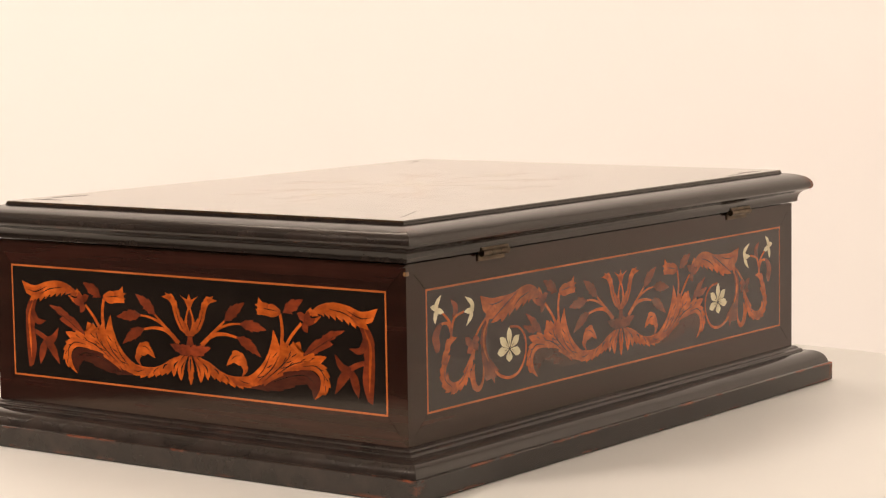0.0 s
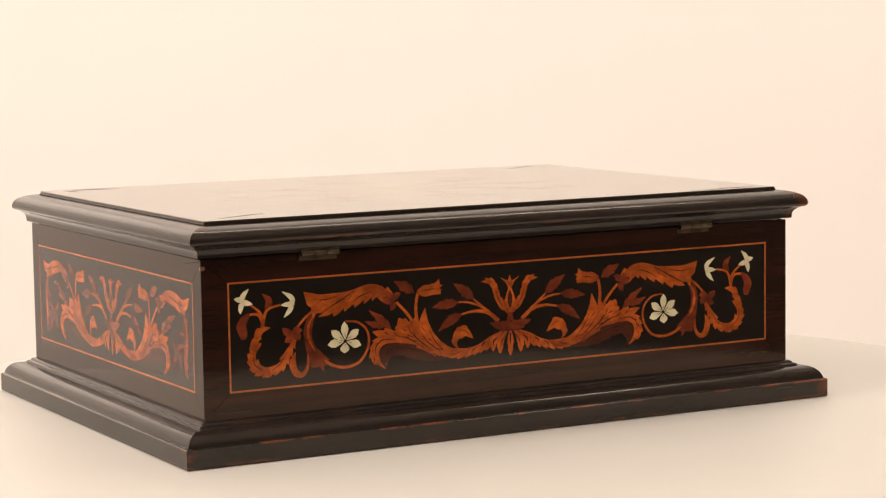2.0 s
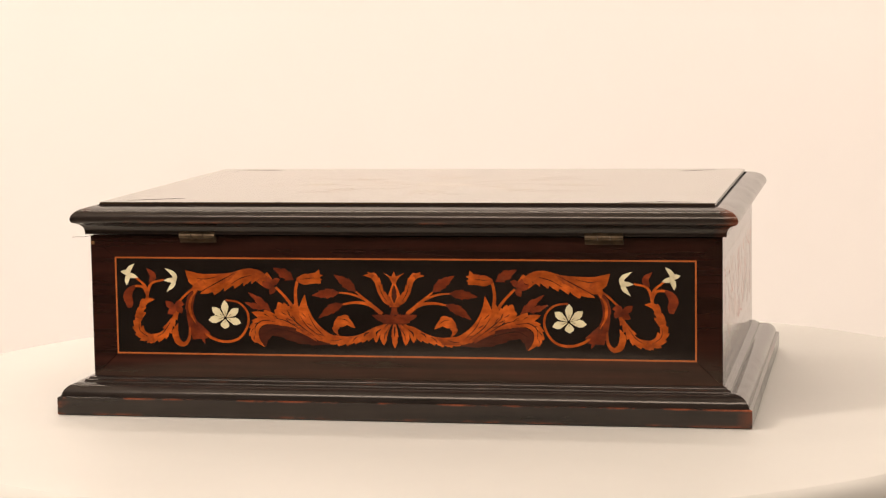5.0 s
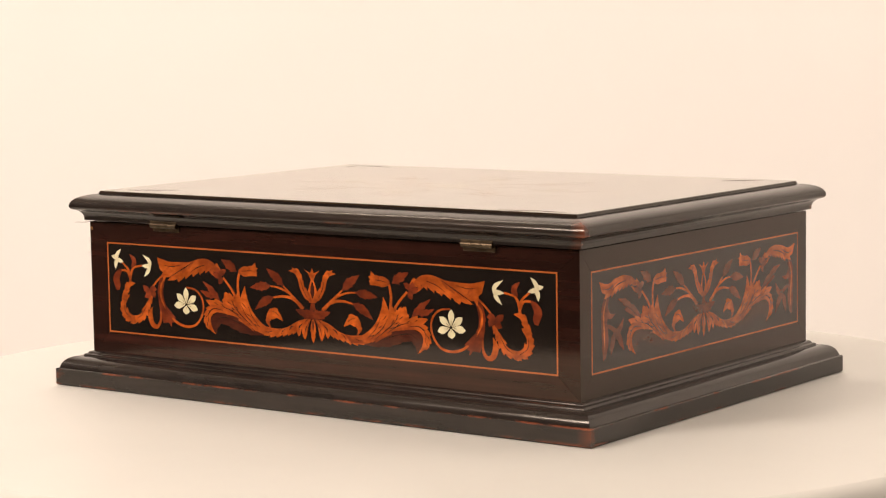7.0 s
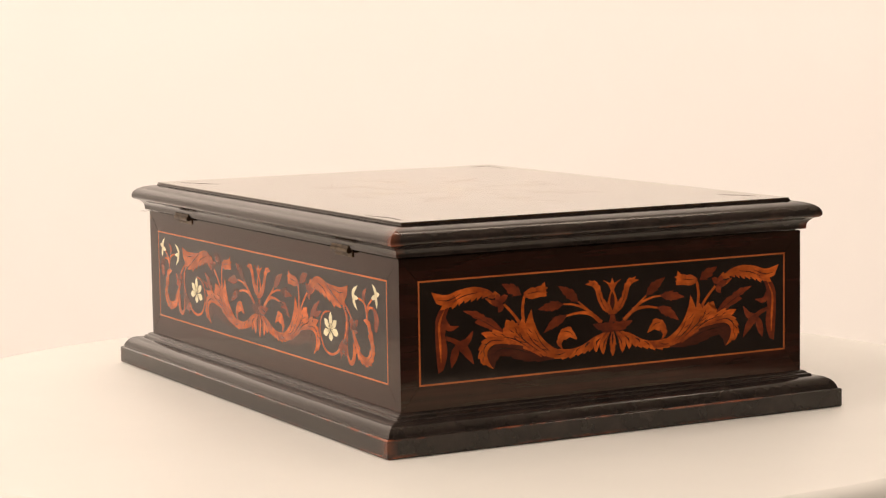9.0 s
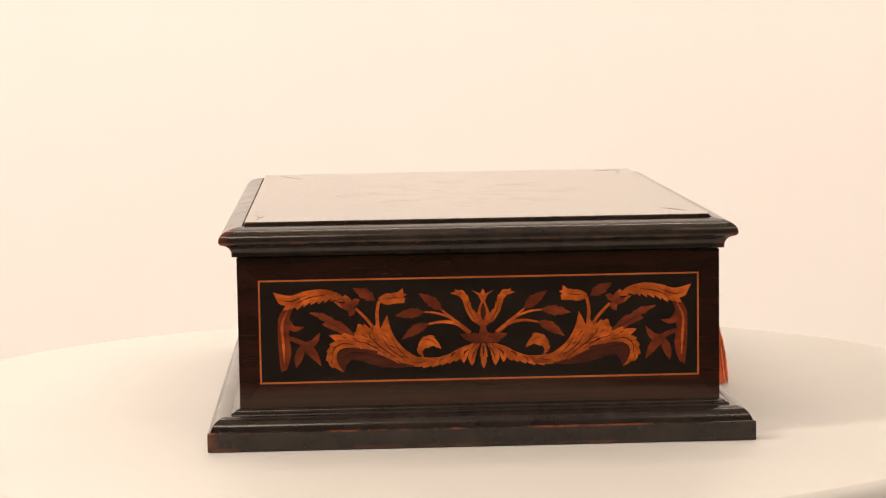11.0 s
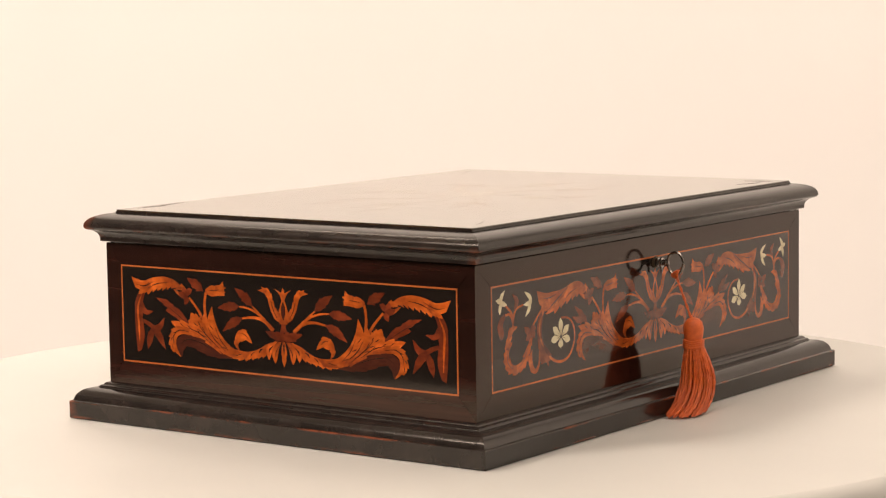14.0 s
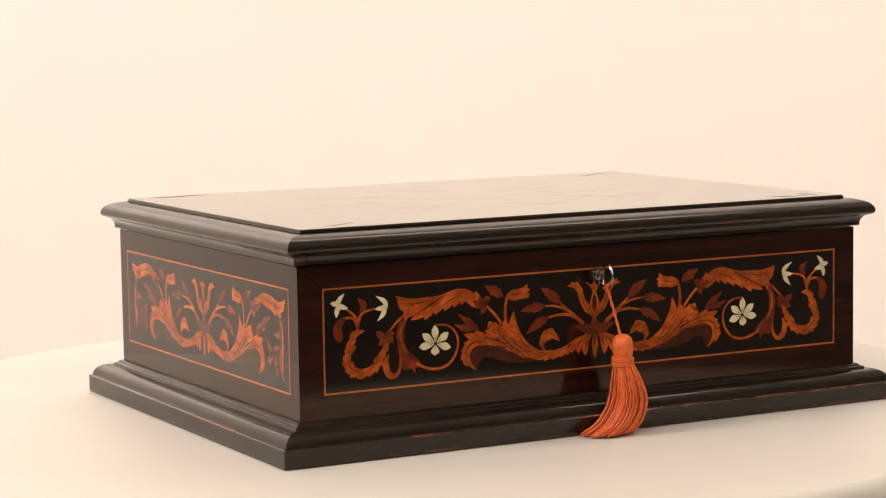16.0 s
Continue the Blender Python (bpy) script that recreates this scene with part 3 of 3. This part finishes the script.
    return [("m", *o) for o in out]


def short_end():
    """The outer part of the short panels: a slim top leaf, a hanging rust leaf and a three-lobed sprig."""
    out = [
        (ORANGE, frond([(81, 15), (77, 12.6), (73.4, 12), (72.8, 14.6), (76, 17.6)], (0.3, 1.1, 1.5, 1.5, 1.5), height=0.25)),
        (ORANGE, blade([(74.6, 16.4), (80, 20), (88, 21.8), (97, 20.8), (105, 18.6), (114, 20.6)], [(76, 14.4), (82, 15.8), (88, 14.8), (95, 13.8), (102, 11.6), (111, 14.4)], (0, 9), 1.6, 0.29)),
        (ORANGE, frond([(99, 16.4), (105, 13), (108.6, 10.8)], (2.2, 2.2, 0.2), (0, 2), 0.3, height=0.3)),
        (INK, frond([(86, 18.6), (94, 17.4), (101, 14.6)], (0.1, 0.32, 0.08), height=0.4)),
        (INK, frond([(96, 18.6), (104, 15.6), (110, 16.2)], (0.1, 0.3, 0.08), height=0.4)),
        (RUST, blade([(70, -3.4), (76, 2.4), (81.6, 5), (88, 2.6)], [(71, -5.6), (76, -3.2), (82, -0.6), (88, 2.6)], (2, 2), 0.5, 0.25)),
        (RUST, leaf(79, 2, 94.6, 9.2, 2.4, 0.8, 3)),
        (INK, frond([(72, -3.6), (80, 1.2), (89, 6.4)], (0.1, 0.2, 0.06), height=0.36)),
        (RUST, blade([(104.4, 12.8), (109, 10.8), (111.8, 3), (111.6, -10), (110.4, -23.4)], [(102.8, 12.6), (105.4, 6), (105.8, -2.4), (104.8, -13), (107.4, -22)], (2, 2), 0.4, 0.24)),
        (ORANGE, frond([(106, 11), (109.4, 3), (109, -8), (108.6, -18)], (0.2, 0.7, 0.7, 0.1), height=0.3)),
        (RUST, frond([(107.4, 6), (103.6, 0.6), (97.4, 1.2)], (1.6, 1.9, 1.4, 0.15), height=0.26)),
        (RUST, stem([(106, -4.6), (101.4, -6.2), (96.6, -8.8)], 1.1, 1.5)),
        (RUST, frond([(98, -8.6), (92.8, -7.6), (88.8, -2)], (1.2, 2.0, 1.7, 0.15), height=0.27)),
        (RUST, frond([(98, -8.4), (93.6, -12.4), (88.6, -20.2)], (1.4, 2.6, 2.2, 0.15), height=0.28)),
        (RUST, frond([(98.4, -9), (100.6, -14.8), (102.2, -21)], (1.2, 2.4, 2.0, 0.15), height=0.26)),
    ]
    return [("m", *o) for o in out]


def marquetry(shapes, out_right=0.0, out_left=0.0):
    """Thin plates, each a mesh of its own, for both halves, which may sit a little further out."""
    out = []
    for number, (kind, mat, (left, right, h)) in enumerate(shapes):
        h += 0.012 * (number % 4)
        for flip in ((1,) if kind == "x" else (1, -1)):
            l, r = (left, right) if flip == 1 else (right, left)
            n = len(l)
            off = out_right if flip == 1 else out_left
            top = [((p.x + off) * flip / 1000, p.y / 1000, h / 7000) for p in (*l, *r)]
            low = [(x, y, -0.0004) for x, y, _ in top]
            faces = []
            for i in range(n - 1):
                faces.append((i, n + i, n + i + 1, i + 1))
                faces.append((i + 1, 2 * n + i + 1, 2 * n + i, i))
                faces.append((n + i, 3 * n + i, 3 * n + i + 1, n + i + 1))
            faces.append((0, 2 * n, 3 * n, n))
            faces.append((n - 1, 2 * n - 1, 4 * n - 1, 3 * n - 1))
            me = bpy.data.meshes.new("inlay")
            me.from_pydata(top + low, [], faces)
            at = me.attributes.new("scorch", "FLOAT", "POINT")
            foot = RNG.uniform(0.45, 0.95)
            for i in range(4 * n):
                f = (i % n) / (n - 1)
                edge = 0.32 if (i // n) % 2 else 0.0
                at.data[i].value = max(0.0, min(1.0, foot * (1 - 2.0 * f) + edge))
            me.materials.append(mat)
            out.append(me)
    return out


CENTRE = marquetry(centre_motif())
PANEL_INLAYS = {"front": CENTRE + marquetry(long_end(), 1.6, 1.6), "back": CENTRE + marquetry(long_end())}
INLAY_SHIFT = {"front": (0.0, 0.0010), "back": (-0.0028, 0.0004), "left": (0.0019, 0.0012), "right": (0.0012, -0.0004)}
PANEL_INLAYS["left"] = PANEL_INLAYS["right"] = CENTRE + marquetry(short_end())


def flat_plate(points, h0, h1):
    """A plate with the outline points, from h0 to h1."""
    bm = bmesh.new()
    low = [bm.verts.new((u, v, h0)) for u, v in points]
    top = [bm.verts.new((u, v, h1)) for u, v in points]
    n = len(points)
    bm.faces.new(top)
    bm.faces.new(low[::-1])
    for i in range(n):
        bm.faces.new((low[i], low[(i + 1) % n], top[(i + 1) % n], top[i]))
    return bm


def frame_strips(u0, u1, v0, v1, w):
    """Four mitred strips round a rectangle, w wide towards its inside."""
    a, b = [(u0, v0), (u1, v0), (u1, v1), (u0, v1)], [(u0 + w, v0 + w), (u1 - w, v0 + w), (u1 - w, v1 - w), (u0 + w, v1 - w)]
    return [[a[i], a[(i + 1) % 4], b[(i + 1) % 4], b[i]] for i in range(4)]


def side_panel(box, side):
    n = Vector((*SIDES[side], 0))
    x = Vector((0, 0, 1)).cross(n)
    hn, ht = (HX, HY) if n.x else (HY, HX)
    su = SY if n.x else SX
    zc = (Z1 + Z2) / 2
    m = Matrix((x, Vector((0, 0, 1)), n)).transposed().to_4x4()
    m.translation = n * (hn - 0.006) + Vector((0, 0, zc))
    v0, v1 = Z_BODY - zc, Z_LID - zc
    a, b = Z1 - zc, Z2 - zc
    panel = part("side_panel", flat_plate([(-su, a), (su, a), (su, b), (-su, b)], 0.001, 0.006), GROUND, box, "black veneered panel with floral marquetry")
    panel.matrix_basis = m
    outer = [(-ht, v0), (ht, v0), (ht, v1), (-ht, v1)]
    inner = [(-su, a), (su, a), (su, b), (-su, b)]
    for i in range(4):
        a0, a1 = Vector(outer[i]), Vector(outer[(i + 1) % 4])
        along = (a1 - a0).normalized() * 0.00016
        rail = [a0 + along, a1 - along, Vector(inner[(i + 1) % 4]) - along, Vector(inner[i]) + along]
        part("frame_rail", flat_plate(rail, 0.0005, 0.00601 + 0.00001 * (i % 2)), ROSEWOOD, panel)
    for strip in frame_strips(-su - 0.0003, su + 0.0003, a - 0.0003, b + 0.0003, 0.00095):
        part("stringing", flat_plate(strip, 0.003, 0.00604), STRING, panel, "thin orange wood stringing")
    for me in PANEL_INLAYS[side]:
        mesh_part("inlay", me, panel, Matrix.Translation((*INLAY_SHIFT[side], 0.006)))
    return panel


def lid_top(lid):
    """The raised veneered top with a stringing border and faded flowers."""
    hx, hy = HX - 0.0045, HY - 0.0045
    part("top_edge", block((-hx - 0.0004, -hy - 0.0004, 0.1165), (hx + 0.0004, hy + 0.0004, 0.1194), 0.0004, 2), EBONISED, lid, "black polished edge under the veneered top")
    bm = block((-hx, -hy, 0.1193), (hx, hy, 0.1203), 0.0003, 2)
    top = part("top_panel", bm, LIDWOOD, lid, "glossy brown veneered top with faded floral marquetry")
    z = 0.1203
    shapes = []
    for a in range(0, 360, 45):
        c, s = math.cos(radians(a)), math.sin(radians(a))
        u, v = 78 * c, 52 * s
        shapes.append(("x", LIDLEAF, frond([(u * 0.25, v * 0.25), (u * 0.6 - 9 * s, v * 0.6 + 9 * c), (u * 0.9, v * 0.9)], (1.2, 4.5, 6.0, 3.5, 0.3), (5, 5), 0.4, height=0.16)))
        for turn, reach in ((9, 1.38), (-9, 1.5)):
            shapes.append(("x", LIDRUST, leaf(u * 1.08, v * 1.08, u * reach + turn * s, v * reach - turn * c, 5.5, 1.5, height=0.16)))
        shapes.append(("x", LIDLEAF, frond([(u * 1.05 - 4 * s, v * 1.05 + 4 * c), (u * 1.3 - 20 * s, v * 1.3 + 12 * c), (u * 1.55 - 18 * s, v * 1.5 + 10 * c)], (0.8, 3.4, 4.2, 0.3), (4, 4), 0.4, height=0.15)))
        for b in range(0, 360, 60):
            shapes.append(("x", LIDBONE if a % 90 == 0 else LIDLEAF, petal(u, v, b + 10, 12, 3.6, height=0.2)))
    for b in range(0, 360, 45):
        shapes.append(("x", LIDBONE, petal(0, 0, b, 17, 4.4, height=0.2)))
    for me in marquetry(shapes):
        mesh_part("inlay", me, top, Matrix.Translation((0, 0, z)))
    # lifted veneer cracks by the corners
    rng = random.Random(11)
    for sx, sy, length, turn in ((1, 1, 0.034, 0.25), (-1, 1, 0.022, -0.15), (-1, 1, 0.040, 0.12), (1, -1, 0.030, -0.2), (-1, -1, 0.026, 0.2), (1, -1, 0.018, 1.3)):
        p = Vector((sx * (hx - rng.uniform(0.006, 0.022)), sy * (hy - rng.uniform(0.006, 0.016)), z + 0.00002))
        a, pts = turn, []
        for k in range(9):
            pts.append(p.copy())
            p = p + Vector((-sx * math.cos(a), -sy * math.sin(a), 0)) * length / 8
            a += rng.uniform(-0.16, 0.2)
        part("veneer_crack", tube(bmesh.new(), pts, [0.00004 + 0.00011 * math.sin(math.pi * (k + 0.4) / 9) for k in range(9)], 6), INK, top, "dark lifted crack in the veneer")


def hinge(lid, u):
    """Two small leaves and a knuckle at the back."""
    y, w = HY, 0.0108
    h = part("hinge", block((u - w, y - 0.001, 0.0975), (u + w, y + 0.0007, 0.1011), 0.0002), BRASS, lid, "small aged brass butt hinge")
    bm = bmesh.new()
    for k in range(3):
        tube(bm, [(u - w + 0.0072 * k, y + 0.0024, 0.1014), (u - w + 0.0069 + 0.0072 * k, y + 0.0024, 0.1014)], 0.0017, 12)
    part("knuckle", bm, BRASS, h)
    part("upper_leaf", block((u - w, y + 0.0005, 0.1021), (u + w, y + 0.0031, 0.1041), 0.0002), BRASS, h)


def jewel_box():
    box = new("marquetry_box")
    tagged(box, "black ebonised antique wooden box with orange floral marquetry, lid closed", "box")
    part("carcass", block((-HX + 0.0056, -HY + 0.0056, 0.003), (HX - 0.0056, HY - 0.0056, 0.1010)), EBONISED, box)
    part("bottom_board", block((-HX - 0.014, -HY - 0.014, -0.0020), (HX + 0.014, HY + 0.014, 0.0045)), EBONISED, box)
    for side in SIDES:
        mesh_part("base_moulding", moulding(BASE_PROFILE, side), box, label="ebonised base moulding with worn reddish edges")
    for side in SIDES:
        side_panel(box, side)
    lid = part("lid", block((-HX + 0.004, -HY + 0.004, 0.1015), (HX - 0.004, HY - 0.004, 0.1172)), EBONISED, box, "closed lid with ebonised moulded rim")
    for side in SIDES:
        mesh_part("lid_moulding", moulding(LID_PROFILE, side), lid)
    lid_top(lid)
    for u in (0.1176, -0.1174):
        hinge(lid, u)
    bm = turned(bmesh.new(), [(0.0032, -HY - 0.0012), (0.0034, -HY - 0.0008), (0.0034, -HY + 0.002)], 20, "Y", (0, 0, 0.0852))
    part("lock_plate", bm, BRASS, box, "dark brass keyhole surround")
    part("worn_chip", block((HX - 0.0024, HY - 0.0016, 0.0958), (HX + 0.00012, HY + 0.00012, 0.0981), 0.0005), LIDLEAF, box, "pale worn chip on the body's corner")
    bm = tube(bmesh.new(), [(HX - 0.001, HY + 0.0005, 0.1013), (HX + 0.003, HY + 0.002, 0.1006), (HX + 0.007, HY + 0.002, 0.1006), (HX + 0.010, HY + 0.003, 0.1004)], 0.00012, 5)
    part("stray_fibre", bm, EBONISED, box, "fine stray thread under the lid's corner")
    return box


CX = 0.0034   # how far the tassel hangs to the side of the key


def key_and_tassel():
    """A small key in the lock with a silk tassel on its bow."""
    ob = new("key_with_tassel")
    tagged(ob, "small steel key in the lock with orange silk tassel", "key")
    kz = 0.0852
    y0 = -HY - 0.0002
    prof = [(0.0018, 0.004), (0.0018, -0.0008), (0.0026, -0.0012), (0.0026, -0.0022), (0.0018, -0.0025), (0.0023, -0.0032), (0.0029, -0.0040), (0.0029, -0.0048),
            (0.0019, -0.0052), (0.0016, -0.0064), (0.0021, -0.0070), (0.0021, -0.0077), (0.0013, -0.0083), (0.0013, -0.0090)]
    part("shank", turned(bmesh.new(), [(r, y0 + h) for r, h in prof[::-1]], 20, "Y", (0, 0, kz)), STEEL, ob, "turned dark steel key shank")
    yr = y0 - 0.0135
    ring = [(0, yr + 0.0052 * math.cos(a / 28 * math.tau), kz + 0.0064 * math.sin(a / 28 * math.tau)) for a in range(28)]
    part("bow", tube(bmesh.new(), ring, 0.0008, 10, True), STEEL, ob, "oval polished steel ring bow")
    part("bit", block((-0.0005, y0 - 0.0046, kz - 0.0062), (0.0005, y0 - 0.0036, kz - 0.002), 0.0002), STEEL, ob)
    yb = yr
    rng = random.Random(3)
    tas = part("tassel", turned_head(yb), SILK, ob, "orange silk tassel with long swept fringe")
    # looped cord with its knot
    low = Vector((CX - 0.0008, yb - 0.0088, 0.0532))
    top = Vector((0.0, yb - 0.0002, kz - 0.0066))
    bm = bmesh.new()
    for ph in (0, math.pi):
        pts = []
        for k in range(25):
            f = k / 24
            p = top.lerp(low, f)
            a = ph + f * 16
            pts.append(p + Vector((math.cos(a), math.sin(a), 0)) * 0.00038)
        tube(bm, pts, 0.0005, 6)
    part("cord", bm, SILK, tas)
    bm = bmesh.new()
    for k in range(3):
        tube(bm, [(0.0015 * math.cos(a / 12 * math.tau), yb + 0.0022 * math.cos(a / 12 * math.tau + k), kz - 0.0070 + 0.0006 * k + 0.0016 * math.sin(a / 12 * math.tau)) for a in range(12)], 0.0006, 6, True)
    part("knot", bm, SILK, tas)
    bm = bmesh.new()
    for k in range(4):
        z = 0.0404 - 0.0012 * k
        tube(bm, [(CX + 0.0057 * math.cos(a / 20 * math.tau), yb - 0.0098 + 0.0057 * math.sin(a / 20 * math.tau), z + 0.0003 * math.sin(a)) for a in range(20)], 0.00075, 6, True)
    part("binding", bm, SILK, tas)
    bm = bmesh.new()
    for k in range(260):
        r = math.sqrt(rng.uniform(0.2, 1.0))
        a = rng.random() * math.tau
        x, y = r * math.cos(a), r * math.sin(a)
        cx, cy = CX, yb - 0.0098
        end = rng.uniform(0.0, 0.0022)
        p0 = (cx + x * 0.0050, cy + y * 0.0050, 0.0384)
        p1 = (cx + 0.0018 + x * 0.0088, cy - 0.0008 + y * 0.0078, 0.0280)
        p2 = (cx + 0.0020 + x * 0.0118, cy - 0.0014 + y * 0.0098, 0.0165 + 0.001 * x)
        p3 = (cx - 0.0028 + x * 0.0146, cy - 0.0012 + y * 0.0104, 0.0062 + 0.0012 * x)
        p4 = (cx - 0.0105 + x * 0.0172, cy - 0.0008 + y * 0.0100, -0.0012 + end * 0.6 + max(0, x) * 0.0010)
        pts = spline((p0, p1, p2, p3, p4), 22)
        twist, thick = rng.random() * math.tau, rng.uniform(0.00038, 0.00056)
        pts = [p + Vector((math.cos(twist + i * 1.9), math.sin(twist + i * 1.9), 0)) * 0.00016 for i, p in enumerate(pts)]
        tube(bm, pts, [thick * (1 + 0.12 * (-1) ** i) for i in range(22)] + [0.0003], 5)
    part("fringe", bm, SILK, tas, "many fine orange silk threads")
    return ob


def turned_head(yb):
    prof = [(0.0012, 0.0538), (0.0032, 0.0532), (0.0049, 0.0514), (0.0057, 0.0488), (0.0059, 0.0462), (0.0055, 0.0432), (0.0051, 0.0412), (0.0052, 0.0378), (0.0050, 0.0372)]
    bm = turned(bmesh.new(), prof[::-1], 36, "Z", (CX, yb - 0.0098, 0))
    for v in bm.verts:
        a = math.atan2(v.co.y - yb + 0.0098, v.co.x - CX)
        k = 1 + 0.035 * math.sin(a * 13 + v.co.z * 900)
        v.co.x, v.co.y = CX + (v.co.x - CX) * k, yb - 0.0098 + (v.co.y - yb + 0.0098) * k
    return bm


BOX = jewel_box()
KEY = key_and_tassel()

# ---- what moves ----
# seconds, the box's middle, its turn
TURNS = [(0, -0.0152, 0.0222, 233.79), (0.5, -0.0170, 0.0169, 227.50), (1, -0.0194, 0.0121, 221.07), (1.5, -0.0235, 0.0085, 214.84),
         (2, -0.0254, 0.0047, 208.66), (2.5, -0.0250, 0.0005, 201.90), (3, -0.0244, -0.0037, 195.59), (3.5, -0.0212, -0.0067, 188.64),
         (6, 0.0070, 0.0026, 156.57), (6.5, 0.0014, 0.0081, 150.44), (7, 0.0023, 0.0105, 143.79), (7.5, 0.0045, 0.0091, 137.27),
         (8, 0.0051, 0.0066, 130.94), (8.5, 0.0051, 0.0048, 124.52), (11, 0.0106, -0.0019, 92.53), (11.5, 0.0132, -0.0049, 85.99),
         (12, 0.0146, -0.0076, 79.58), (12.5, 0.0150, -0.0100, 73.07), (13, 0.0150, -0.0136, 66.83), (13.5, 0.0146, -0.0164, 60.74),
         (14, 0.0161, -0.0199, 54.15), (14.5, 0.0175, -0.0227, 47.52), (15, 0.0190, -0.0251, 40.97), (15.5, 0.0207, -0.0277, 34.43),
         (16, 0.0214, -0.0316, 28.33)]


def motions():
    rows = [(t, pose(x, y, 0, 0, 0, a)) for t, x, y, a in TURNS]
    walk(BOX, rows)
    walk(KEY, rows)
    # the disc sits a little off its axis
    walk(TURNTABLE, [(t, pose(*DISC_AT, DISC_Z, 0, 0, a) @ pose(-0.0033, 0.005, 0)) for t, x, y, a in TURNS])


motions()
